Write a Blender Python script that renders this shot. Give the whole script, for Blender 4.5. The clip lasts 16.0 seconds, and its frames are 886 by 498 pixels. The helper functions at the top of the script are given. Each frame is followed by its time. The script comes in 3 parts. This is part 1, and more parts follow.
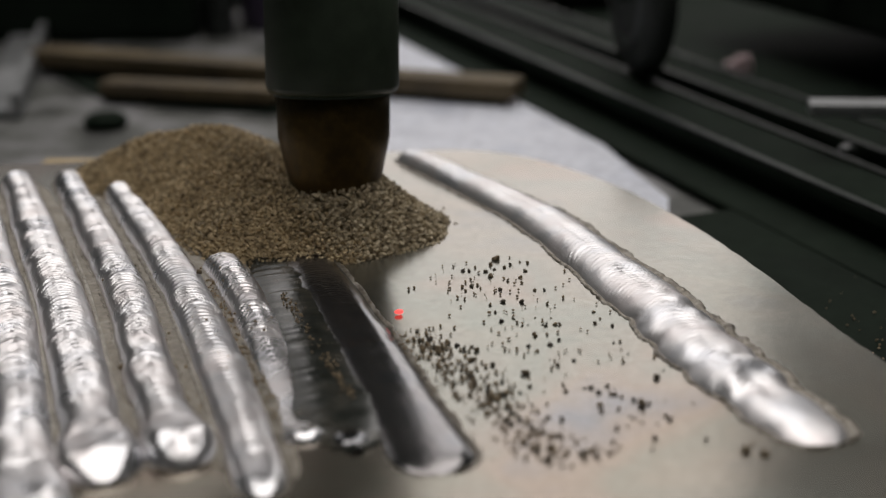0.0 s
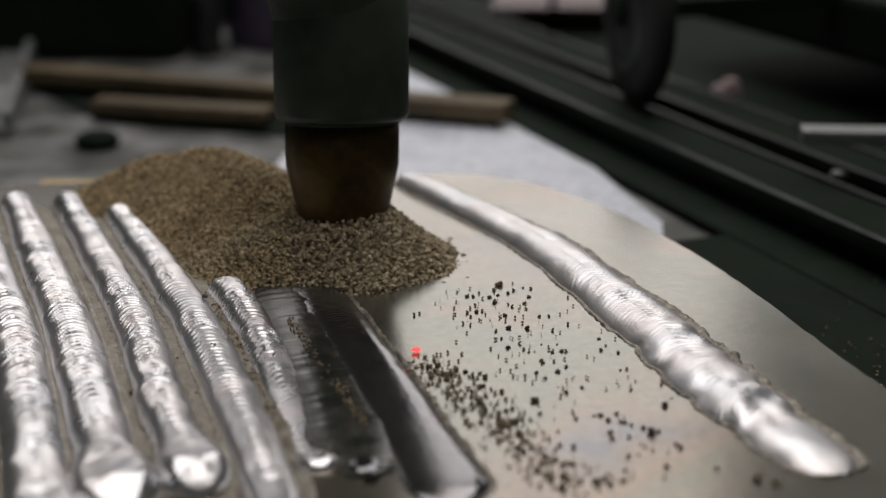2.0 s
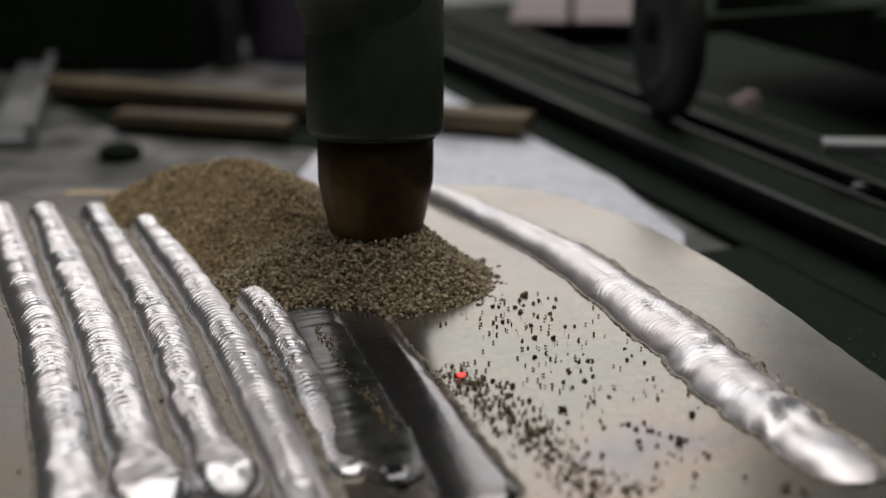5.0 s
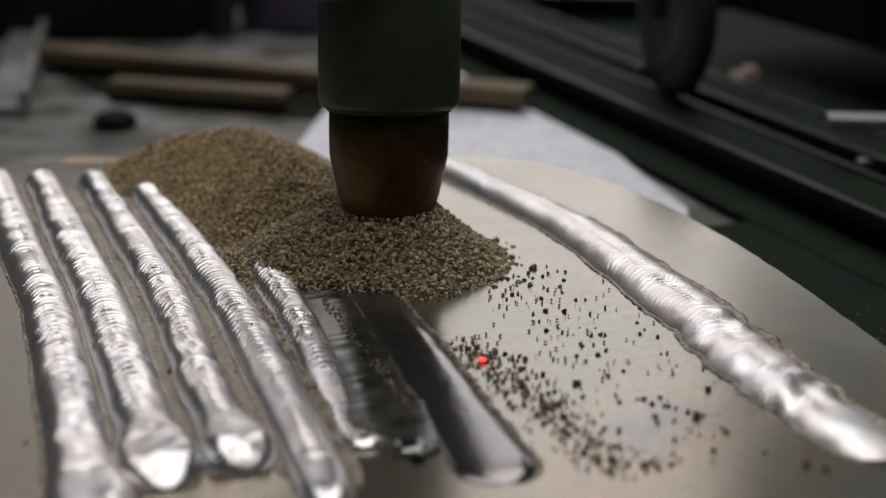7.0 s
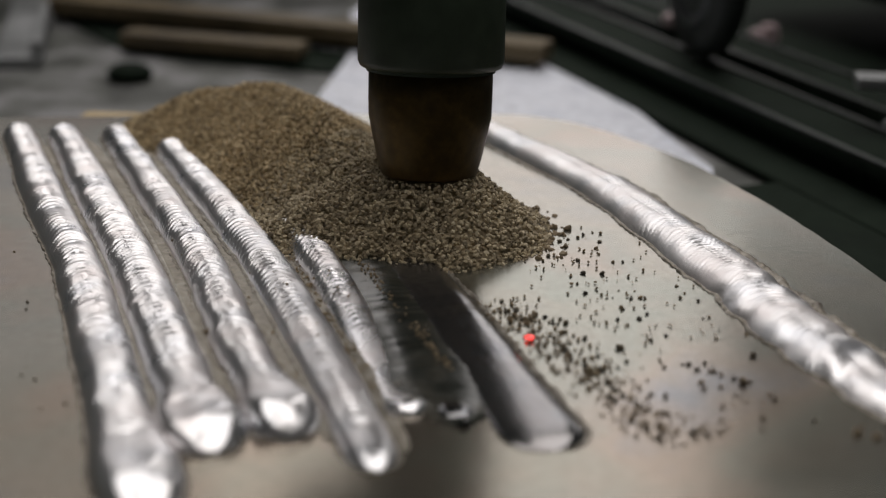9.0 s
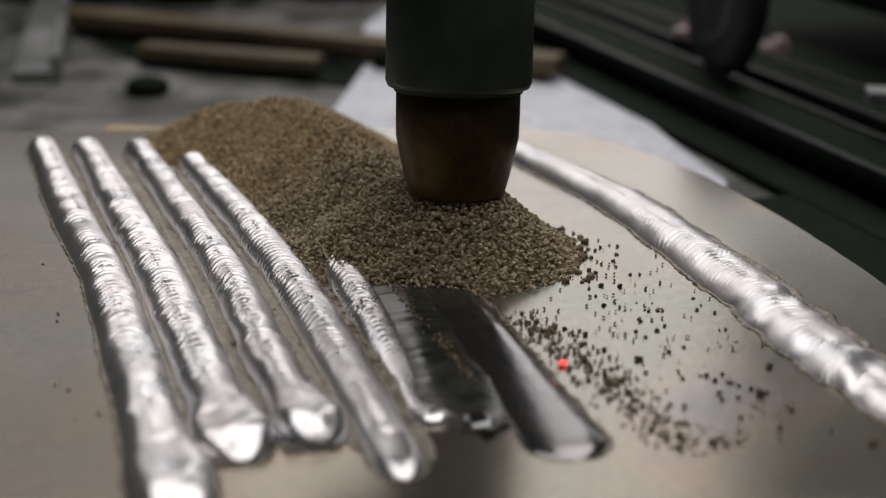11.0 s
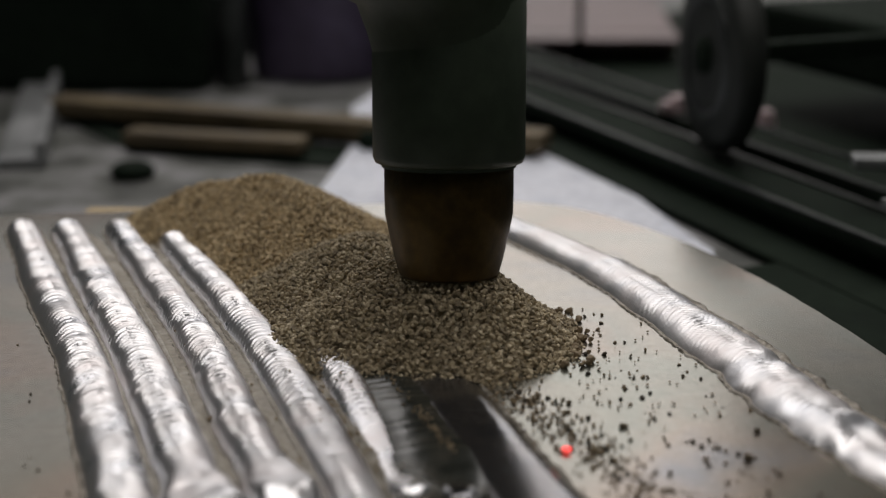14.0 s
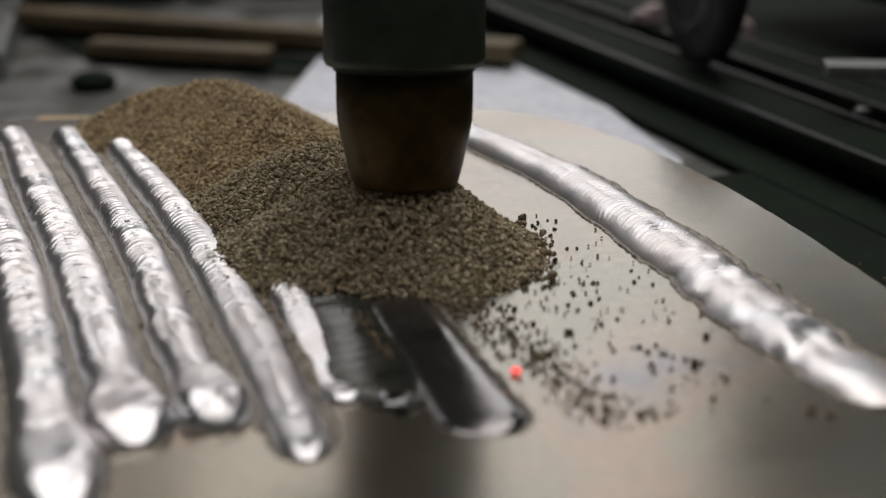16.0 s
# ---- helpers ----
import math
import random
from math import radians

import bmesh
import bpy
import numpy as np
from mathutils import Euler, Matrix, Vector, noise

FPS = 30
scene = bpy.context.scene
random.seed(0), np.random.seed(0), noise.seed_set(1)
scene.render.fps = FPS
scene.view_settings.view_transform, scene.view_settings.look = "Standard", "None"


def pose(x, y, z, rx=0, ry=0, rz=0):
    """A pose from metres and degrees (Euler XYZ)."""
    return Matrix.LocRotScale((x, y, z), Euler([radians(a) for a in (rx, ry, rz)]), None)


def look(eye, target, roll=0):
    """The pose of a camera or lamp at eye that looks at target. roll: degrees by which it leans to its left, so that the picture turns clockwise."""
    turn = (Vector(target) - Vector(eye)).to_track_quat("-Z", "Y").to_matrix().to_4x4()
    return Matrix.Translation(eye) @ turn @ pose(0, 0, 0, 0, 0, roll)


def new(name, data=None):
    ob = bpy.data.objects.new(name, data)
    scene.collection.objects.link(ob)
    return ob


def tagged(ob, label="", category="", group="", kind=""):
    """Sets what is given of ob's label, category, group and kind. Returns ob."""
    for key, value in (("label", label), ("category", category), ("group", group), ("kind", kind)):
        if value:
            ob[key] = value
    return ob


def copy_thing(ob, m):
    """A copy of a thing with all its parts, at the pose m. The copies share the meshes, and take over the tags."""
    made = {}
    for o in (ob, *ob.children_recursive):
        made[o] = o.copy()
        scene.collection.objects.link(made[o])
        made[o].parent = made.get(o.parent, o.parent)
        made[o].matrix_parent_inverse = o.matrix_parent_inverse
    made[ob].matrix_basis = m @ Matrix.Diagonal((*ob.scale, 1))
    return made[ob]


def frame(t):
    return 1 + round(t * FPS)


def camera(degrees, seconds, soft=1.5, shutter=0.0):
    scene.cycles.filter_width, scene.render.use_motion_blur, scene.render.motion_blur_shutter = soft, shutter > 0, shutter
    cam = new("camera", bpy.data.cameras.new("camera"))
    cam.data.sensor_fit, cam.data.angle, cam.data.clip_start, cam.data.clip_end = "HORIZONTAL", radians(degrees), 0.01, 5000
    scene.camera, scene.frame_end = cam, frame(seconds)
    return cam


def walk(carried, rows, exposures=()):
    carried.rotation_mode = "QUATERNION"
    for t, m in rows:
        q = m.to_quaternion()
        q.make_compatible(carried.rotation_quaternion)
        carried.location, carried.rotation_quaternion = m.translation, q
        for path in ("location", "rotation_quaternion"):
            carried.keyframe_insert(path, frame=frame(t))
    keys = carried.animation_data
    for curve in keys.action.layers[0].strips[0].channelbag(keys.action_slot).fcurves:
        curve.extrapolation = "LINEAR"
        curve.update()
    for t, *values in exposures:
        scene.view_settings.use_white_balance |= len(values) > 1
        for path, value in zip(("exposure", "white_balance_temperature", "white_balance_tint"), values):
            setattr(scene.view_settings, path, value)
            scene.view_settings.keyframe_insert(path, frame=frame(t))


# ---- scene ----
cam = camera(33.4, 16.0, soft=1.2)
PATH = [
    (0, (0.085, -0.252, 0.108), (-0.093, 1.639, -0.518), -1.2),
    (0.5, (0.08, -0.255, 0.11), (-0.082, 1.636, -0.522), -0.7),
    (1, (0.08, -0.254, 0.109), (-0.071, 1.636, -0.527), -0.5),
    (1.5, (0.078, -0.253, 0.11), (-0.063, 1.641, -0.515), -0.3),
    (2, (0.078, -0.254, 0.111), (-0.063, 1.647, -0.496), -0.5),
    (2.5, (0.077, -0.254, 0.112), (-0.065, 1.648, -0.489), -0.6),
    (3, (0.078, -0.255, 0.112), (-0.072, 1.649, -0.481), -0.8),
    (3.5, (0.077, -0.256, 0.112), (-0.079, 1.649, -0.477), -0.7),
    (4, (0.076, -0.257, 0.111), (-0.076, 1.648, -0.478), -0.6),
    (6.3, (0.075, -0.256, 0.111), (-0.0926, 1.645, -0.4783), -0.45),
    (6.5, (0.075, -0.256, 0.111), (-0.081, 1.645, -0.49), -0.5),
    (7, (0.069, -0.253, 0.109), (-0.065, 1.643, -0.513), 0.2),
    (7.5, (0.062, -0.246, 0.105), (-0.041, 1.632, -0.574), 0.8),
    (8, (0.06, -0.246, 0.107), (-0.024, 1.618, -0.615), 1.2),
    (8.5, (0.06, -0.247, 0.108), (-0.057, 1.62, -0.597), 0.8),
    (9, (0.06, -0.249, 0.109), (-0.065, 1.627, -0.573), 0.8),
    (9.2, (0.06, -0.249, 0.109), (-0.0692, 1.627, -0.579), 0.9),
    (11.3, (0.057, -0.255, 0.112), (-0.0783, 1.632, -0.5507), 0.62),
    (11.5, (0.057, -0.255, 0.112), (-0.078, 1.632, -0.539), 0.5),
    (12, (0.059, -0.253, 0.11), (-0.077, 1.636, -0.535), 0.3),
    (12.5, (0.062, -0.25, 0.106), (-0.076, 1.631, -0.559), -0.2),
    (13, (0.06, -0.25, 0.106), (-0.087, 1.647, -0.51), -0.4),
    (13.5, (0.058, -0.252, 0.108), (-0.092, 1.659, -0.461), -0.5),
    (14, (0.061, -0.251, 0.107), (-0.074, 1.665, -0.451), -0.5),
    (14.5, (0.064, -0.248, 0.104), (-0.058, 1.661, -0.48), -0.5),
    (15, (0.067, -0.246, 0.102), (-0.047, 1.654, -0.511), -0.6),
    (15.5, (0.068, -0.245, 0.102), (-0.048, 1.65, -0.527), -0.8),
    (16, (0.07, -0.242, 0.1), (-0.055, 1.643, -0.556), -0.5),
]
walk(cam, [(t, look(eye, target, roll)) for t, eye, target, roll in PATH])

cam.data.dof.use_dof = True
cam.data.dof.focus_distance = 0.318
cam.data.dof.aperture_fstop = 10.5

# ---- light: unseen window lamps behind the work, an added overhead lamp, dim room around ----
world = bpy.data.worlds.new("workshop_air")
scene.world = world
world.use_nodes = True
world.node_tree.nodes["Background"].inputs[0].default_value = (0.75, 0.85, 1.0, 1)
world.node_tree.nodes["Background"].inputs[1].default_value = 0.03


def area_lamp(name, m, sx, sy, power, colour):
    data = bpy.data.lights.new(name, "AREA")
    data.shape, data.size, data.size_y = "RECTANGLE", sx, sy
    data.energy, data.color = power, colour
    ob = new(name, data)
    ob.matrix_world = m
    return ob


# unseen window stand-in: dimmer left lamp, bright middle, low right one, tuned for reflections
for x, z, wide, high, power in ((-0.78, 0.92, 0.56, 1.25, 1.15), (-0.07, 0.92, 0.86, 1.25, 4.9), (0.68, 0.46, 0.64, 0.34, 0.62)):
    area_lamp("unseen_window_light", look((x, 1.93, z), (x, 0.1, z)), wide, high, power, (1.0, 0.945, 0.93))
# unseen overhead lamp, added to brighten the bead ripples and the flux
area_lamp("overhead_fill", look((0.07, 0.65, 1.76), (0.07, 0.6501, 0.0)), 1.60, 2.5, 30, (1.0, 0.945, 0.91))
scene.view_settings.exposure = 0.0


# ---- materials ----
def material(name, colour, rough=0.5, metal=0.0):
    m = bpy.data.materials.new(name)
    m.use_nodes = True
    nt = m.node_tree
    b = nt.nodes["Principled BSDF"]
    b.inputs["Base Color"].default_value = (*colour, 1)
    b.inputs["Roughness"].default_value = rough
    b.inputs["Metallic"].default_value = metal
    return m, nt, b


def coords(nt, kind="Object"):
    return nt.nodes.new("ShaderNodeTexCoord").outputs[kind]


def noise_tex(nt, vec, scale, detail=4.0, rough=0.55):
    n = nt.nodes.new("ShaderNodeTexNoise")
    n.inputs["Scale"].default_value = scale
    n.inputs["Detail"].default_value = detail
    n.inputs["Roughness"].default_value = rough
    nt.links.new(vec, n.inputs["Vector"])
    return n.outputs["Fac"]


def ramp(nt, fac, stops):
    r = nt.nodes.new("ShaderNodeValToRGB")
    els = r.color_ramp.elements
    while len(els) < len(stops):
        els.new(0.5)
    for e, (p, c) in zip(els, stops):
        e.position = p
        e.color = (*c, 1) if len(c) == 3 else c
    nt.links.new(fac, r.inputs[0])
    return r.outputs[0]


def mix(nt, fac, a, b, mode="MIX"):
    n = nt.nodes.new("ShaderNodeMix")
    n.data_type, n.blend_type = "RGBA", mode
    if isinstance(fac, (int, float)):
        n.inputs[0].default_value = fac
    else:
        nt.links.new(fac, n.inputs[0])
    for slot, v in ((6, a), (7, b)):
        if isinstance(v, tuple):
            n.inputs[slot].default_value = (*v, 1)
        else:
            nt.links.new(v, n.inputs[slot])
    return n.outputs[2]


def spread(nt, fac, lo, hi):
    n = nt.nodes.new("ShaderNodeMapRange")
    n.inputs[1].default_value, n.inputs[2].default_value = 0.3, 0.7
    n.inputs[3].default_value, n.inputs[4].default_value = lo, hi
    nt.links.new(fac, n.inputs[0])
    return n.outputs[0]


def bump(nt, b, height, strength, distance):
    n = nt.nodes.new("ShaderNodeBump")
    n.inputs["Strength"].default_value = strength
    n.inputs["Distance"].default_value = distance
    nt.links.new(height, n.inputs["Height"])
    nt.links.new(n.outputs[0], b.inputs["Normal"])


def worn(name, stops, scale, rough=(0.4, 0.6), metal=0.0, relief=0.0005, fine=6.0, depth=0.3, gloss=0.5):
    """A surface with blotches at one scale and grain at a finer one."""
    m, nt, b = material(name, (0.5, 0.5, 0.5), 0.5, metal)
    v = coords(nt)
    big = noise_tex(nt, v, scale, 5.0)
    small = noise_tex(nt, v, scale * fine, 3.0)
    base = ramp(nt, big, stops)
    shade = ramp(nt, small, [(0.3, (1 - depth,) * 3), (0.7, (1.0, 1.0, 1.0))])
    nt.links.new(mix(nt, 1.0, base, shade, "MULTIPLY"), b.inputs["Base Color"])
    nt.links.new(spread(nt, big, *rough), b.inputs["Roughness"])
    bump(nt, b, small, 0.6, relief)
    b.inputs["Specular IOR Level"].default_value = gloss
    return m


def plate_material():
    m, nt, b = material("mill_steel", (0.5, 0.48, 0.44), 0.3, 0.88)
    v = coords(nt)
    big = noise_tex(nt, v, 16.0, 4.0)
    tint = ramp(nt, big, [(0.3, (0.27, 0.27, 0.262)), (0.42, (0.34, 0.317, 0.272)), (0.52, (0.31, 0.31, 0.272)),
                          (0.62, (0.355, 0.31, 0.266)), (0.74, (0.27, 0.276, 0.292))])
    wide = noise_tex(nt, v, 7.0, 2.0)
    tint = mix(nt, 1.0, tint, ramp(nt, wide, [(0.35, (0.93, 0.98, 0.97)), (0.5, (1.0, 1.0, 1.0)), (0.65, (1.0, 0.92, 0.84))]), "MULTIPLY")
    fine = noise_tex(nt, v, 420.0, 4.0)
    tint = mix(nt, 1.0, tint, ramp(nt, fine, [(0.3, (0.86, 0.85, 0.83)), (0.7, (1.0, 1.0, 1.0))]), "MULTIPLY")
    tint = mix(nt, ramp(nt, noise_tex(nt, v, 330.0, 2.0), [(0.72, (0, 0, 0)), (0.78, (0.35, 0.35, 0.35))]), tint, (0.2, 0.16, 0.12))
    nt.links.new(tint, b.inputs["Base Color"])
    nt.links.new(spread(nt, noise_tex(nt, v, 30.0, 3.0), 0.17, 0.24), b.inputs["Roughness"])
    bump(nt, b, fine, 0.35, 0.00006)
    return m


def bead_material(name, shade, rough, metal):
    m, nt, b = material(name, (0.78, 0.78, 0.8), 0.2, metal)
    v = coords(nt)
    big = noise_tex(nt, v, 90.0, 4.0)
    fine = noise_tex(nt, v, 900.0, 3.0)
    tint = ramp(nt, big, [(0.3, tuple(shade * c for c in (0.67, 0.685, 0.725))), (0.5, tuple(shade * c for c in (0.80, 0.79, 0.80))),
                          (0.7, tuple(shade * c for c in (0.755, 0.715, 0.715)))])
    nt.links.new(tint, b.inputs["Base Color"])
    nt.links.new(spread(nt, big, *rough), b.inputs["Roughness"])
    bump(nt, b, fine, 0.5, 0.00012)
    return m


def flux_material(name, tint):
    m, nt, b = material(name, (0.2, 0.16, 0.12), 0.7)
    isl = nt.nodes.new("ShaderNodeNewGeometry").outputs["Random Per Island"]
    v = coords(nt)
    big = noise_tex(nt, v, 60.0, 3.0)
    c = ramp(nt, isl, [(0.0, (0.13, 0.106, 0.074)), (0.3, (0.27, 0.226, 0.16)), (0.6, (0.375, 0.32, 0.235)),
                       (0.85, (0.55, 0.485, 0.385)), (1.0, (0.21, 0.18, 0.134))])
    c = mix(nt, 1.0, c, ramp(nt, big, [(0.3, (0.8, 0.78, 0.74)), (0.7, (1.0, 1.0, 1.0))]), "MULTIPLY")
    c = mix(nt, 1.0, c, tint, "MULTIPLY")
    nt.links.new(c, b.inputs["Base Color"])
    bump(nt, b, noise_tex(nt, v, 2500.0, 2.0), 0.6, 0.0002)
    return m


def loose_material():
    m, nt, b = material("loose_flux", (0.12, 0.1, 0.075), 0.7)
    rnd = nt.nodes.new("ShaderNodeObjectInfo").outputs["Random"]
    # darker than the heap's flux: backlit shade put into the grains' colour
    c = ramp(nt, rnd, [(0.0, (0.05, 0.042, 0.032)), (0.5, (0.12, 0.095, 0.06)), (1.0, (0.28, 0.21, 0.125))])
    nt.links.new(c, b.inputs["Base Color"])
    bump(nt, b, noise_tex(nt, coords(nt), 2500.0, 2.0), 0.5, 0.00015)
    return m


M_PLATE, M_BEAD, M_FLUX, M_LOOSE = plate_material(), bead_material("weld_metal", 0.85, (0.25, 0.37), 0.9), flux_material("flux_grain", (1.36, 1.33, 1.2)), loose_material()
M_DUNE = flux_material("settled_flux", (1.43, 1.31, 1.04))
# smooth weld metal, darkened in its colour to help the torch's dark reflection
M_MIRROR = bead_material("reflection_dark_weld_metal", 0.3, (0.13, 0.21), 0.92)
M_SATIN = bead_material("satin_weld_metal", 0.93, (0.34, 0.46), 0.88)
M_SLICK = bead_material("slick_weld_metal", 0.95, (0.22, 0.32), 0.9)
M_CRUST = worn("slag_crust", [(0.3, (0.15, 0.13, 0.105)), (0.5, (0.29, 0.26, 0.21)), (0.7, (0.5, 0.47, 0.42))], 260.0,
               (0.35, 0.65), 0.3, 0.0003, 4.0, 0.5)
M_SCALE = worn("mill_scale", [(0.3, (0.2, 0.175, 0.14)), (0.5, (0.31, 0.28, 0.225)), (0.7, (0.43, 0.40, 0.35))], 150.0, (0.4, 0.6), 0.35, 0.0002, 5.0, 0.35)
# dark colour that stands in for the torch's reflection between the fresh beads
M_REFLECT_DARK = worn("dark_reflection_film", [(0.3, (0.030, 0.034, 0.030)), (0.5, (0.052, 0.056, 0.048)), (0.7, (0.10, 0.09, 0.07))], 130.0, (0.16, 0.3), 0.35, 0.0001, 5.0, 0.3)
M_PALE = worn("pale_slag", [(0.3, (0.24, 0.21, 0.16)), (0.5, (0.45, 0.42, 0.36)), (0.7, (0.62, 0.59, 0.53))], 400.0, (0.3, 0.5), 0.2, 0.0002, 4.0, 0.4)
M_SHROUD = worn("black_enamel", [(0.3, (0.036, 0.052, 0.033)), (0.7, (0.054, 0.071, 0.048))], 40.0, (0.36, 0.5), 0.0, 0.0001, gloss=0.4)
M_COPPER = worn("tarnished_copper", [(0.3, (0.056, 0.037, 0.010)), (0.5, (0.095, 0.059, 0.015)), (0.7, (0.050, 0.034, 0.010))], 90.0,
                (0.36, 0.5), 0.7, 0.0001)
M_TABLE = worn("bench_steel", [(0.36, (0.045, 0.048, 0.044)), (0.48, (0.11, 0.115, 0.105)), (0.62, (0.25, 0.25, 0.255))], 34.0, (0.45, 0.65), 0.15, 0.0003)
M_SHEET = worn("pale_sheet", [(0.3, (0.54, 0.57, 0.66)), (0.5, (0.80, 0.83, 0.91)), (0.7, (0.66, 0.70, 0.80))], 45.0, (0.5, 0.65), 0.0, 0.0001)
M_WOOD = worn("raw_wood", [(0.3, (0.06, 0.045, 0.024)), (0.5, (0.115, 0.085, 0.044)), (0.7, (0.16, 0.122, 0.066))], 30.0, (0.6, 0.8), 0.0, 0.0004)
M_BLACK = worn("black_iron", [(0.3, (0.009, 0.0145, 0.010)), (0.7, (0.016, 0.024, 0.017))], 25.0, (0.75, 0.9), 0.0, 0.0003, gloss=0.06)
M_RAIL = worn("rail_steel", [(0.3, (0.035, 0.04, 0.038)), (0.7, (0.09, 0.096, 0.094))], 60.0, (0.3, 0.5), 0.6, 0.0003, gloss=0.3)
M_GREY = worn("grey_metal", [(0.3, (0.2, 0.21, 0.21)), (0.7, (0.38, 0.39, 0.4))], 18.0, (0.35, 0.5), 0.4, 0.0003)
M_RUBBER = worn("tyre_rubber", [(0.3, (0.010, 0.013, 0.010)), (0.7, (0.020, 0.024, 0.020))], 60.0, (0.6, 0.8), 0.0, 0.0004)
M_PINK = worn("pink_paint", [(0.3, (0.12, 0.085, 0.085)), (0.7, (0.21, 0.155, 0.155))], 20.0, (0.5, 0.6))
M_BLUSH = worn("pale_pink_glint", [(0.3, (0.45, 0.33, 0.34)), (0.7, (0.56, 0.44, 0.45))], 20.0, (0.3, 0.45))
M_WALL = worn("room_shell", [(0.3, (0.13, 0.155, 0.15)), (0.7, (0.19, 0.215, 0.21))], 2.0, (0.7, 0.9), 0.0, 0.001)
M_PURPLE = worn("violet_plastic", [(0.3, (0.11, 0.085, 0.15)), (0.7, (0.19, 0.15, 0.25))], 20.0, (0.4, 0.6))
M_LASER, _, b_laser = material("laser_spot", (0.8, 0.05, 0.05), 0.5)
b_laser.inputs["Emission Color"].default_value = (1.0, 0.07, 0.06, 1)
b_laser.inputs["Emission Strength"].default_value = 1.3


# ---- helpers for meshes ----
def part(name, bm, mat, parent=None, label="", smooth=False, kind=""):
    me = bpy.data.meshes.new(name)
    bm.to_mesh(me)
    bm.free()
    me.materials.append(mat)
    if smooth:
        me.polygons.foreach_set("use_smooth", [True] * len(me.polygons))
    ob = new(name, me)
    ob.parent = parent
    return tagged(ob, label, kind=kind)


def array_part(name, verts, faces, mat, parent=None, label="", kind=""):
    me = bpy.data.meshes.new(name)
    k = faces.shape[1]
    me.vertices.add(len(verts))
    me.vertices.foreach_set("co", np.asarray(verts, dtype=np.float32).ravel())
    me.loops.add(faces.size)
    me.loops.foreach_set("vertex_index", faces.astype(np.int32).ravel())
    me.polygons.add(len(faces))
    me.polygons.foreach_set("loop_start", np.arange(0, faces.size, k, dtype=np.int32))
    me.polygons.foreach_set("use_smooth", np.full(len(faces), k == 4))
    me.update(calc_edges=True)
    me.validate()
    me.materials.append(mat)
    ob = new(name, me)
    ob.parent = parent
    return tagged(ob, label, kind=kind)


def thing(name, label, category, group="", kind="", at=None):
    ob = new(name)
    ob.empty_display_size = 0.01
    if at is not None:
        ob.matrix_world = at
    return tagged(ob, label, category, group, kind)


def box(sx, sy, sz, edge=0.001, at=(0, 0, 0), turn=None):
    """A box with worn edges, its base's middle at the place given."""
    bm = bmesh.new()
    bmesh.ops.create_cube(bm, size=1.0)
    bmesh.ops.scale(bm, vec=(sx, sy, sz), verts=bm.verts)
    if edge:
        bmesh.ops.bevel(bm, geom=bm.edges[:], offset=edge, segments=2, affect="EDGES", profile=0.6)
    m = Matrix.Translation((at[0], at[1], at[2] + sz / 2))
    if turn is not None:
        m = m @ turn
    bmesh.ops.transform(bm, matrix=m, verts=bm.verts)
    return bm


def lathe(profile, sides=64, close=True):
    """Rings of (radius, height) turned round the z axis."""
    bm = bmesh.new()
    rings = []
    for r, z in profile:
        rings.append([bm.verts.new((r * math.cos(2 * math.pi * i / sides), r * math.sin(2 * math.pi * i / sides), z))
                      for i in range(sides)])
    for a, b in zip(rings, rings[1:]):
        for i in range(sides):
            j = (i + 1) % sides
            bm.faces.new((a[i], a[j], b[j], b[i]))
    if close:
        bm.faces.new(rings[0][::-1])
        bm.faces.new(rings[-1])
    bmesh.ops.recalc_face_normals(bm, faces=bm.faces)
    return bm


def spline(points, step):
    """A smooth line through the points, at even steps: places and lengths."""
    p = np.array(points, dtype=float)
    q = np.vstack([2 * p[0] - p[1], p, 2 * p[-1] - p[-2]])
    out = []
    for i in range(1, len(q) - 2):
        t = np.linspace(0, 1, 60, endpoint=False)[:, None]
        a, b, c, d = q[i - 1], q[i], q[i + 1], q[i + 2]
        out.append(0.5 * (2 * b + (c - a) * t + (2 * a - 5 * b + 4 * c - d) * t ** 2 + (3 * b - a - 3 * c + d) * t ** 3))
    out = np.vstack(out + [p[-1:]])
    s = np.concatenate([[0], np.cumsum(np.linalg.norm(np.diff(out, axis=0), axis=1))])
    n = int(s[-1] / step)
    e = np.linspace(0, s[-1], n)
    return np.stack([np.interp(e, s, out[:, k]) for k in range(2)], 1), e


def wave(x, seed, scale):
    """Smooth noise of one variable, about -1 to 1."""
    rng = np.random.default_rng(seed)
    knots = rng.uniform(-1, 1, 4000)
    x = np.asarray(x) / scale + 50
    i = np.floor(x).astype(int)
    f = x - i
    f = f * f * (3 - 2 * f)
    return knots[i % 4000] * (1 - f) + knots[(i + 1) % 4000] * f


def field(x, y, seed, scale):
    """Smooth noise over a plane, about -1 to 1."""
    rng = np.random.default_rng(seed)
    g = rng.uniform(-1, 1, (256, 256))
    x, y = np.asarray(x) / scale + 900, np.asarray(y) / scale + 900
    i, j = np.floor(x).astype(int), np.floor(y).astype(int)
    f, h = x - i, y - j
    f, h = f * f * (3 - 2 * f), h * h * (3 - 2 * h)
    a = g[i % 256, j % 256] * (1 - f) + g[(i + 1) % 256, j % 256] * f
    b = g[i % 256, (j + 1) % 256] * (1 - f) + g[(i + 1) % 256, (j + 1) % 256] * f
    return a * (1 - h) + b * h


def grid_faces(n, m):
    i, j = np.meshgrid(np.arange(n - 1), np.arange(m - 1), indexing="ij")
    a = (i * m + j).ravel()
    return np.stack([a, a + 1, a + m + 1, a + m], 1)


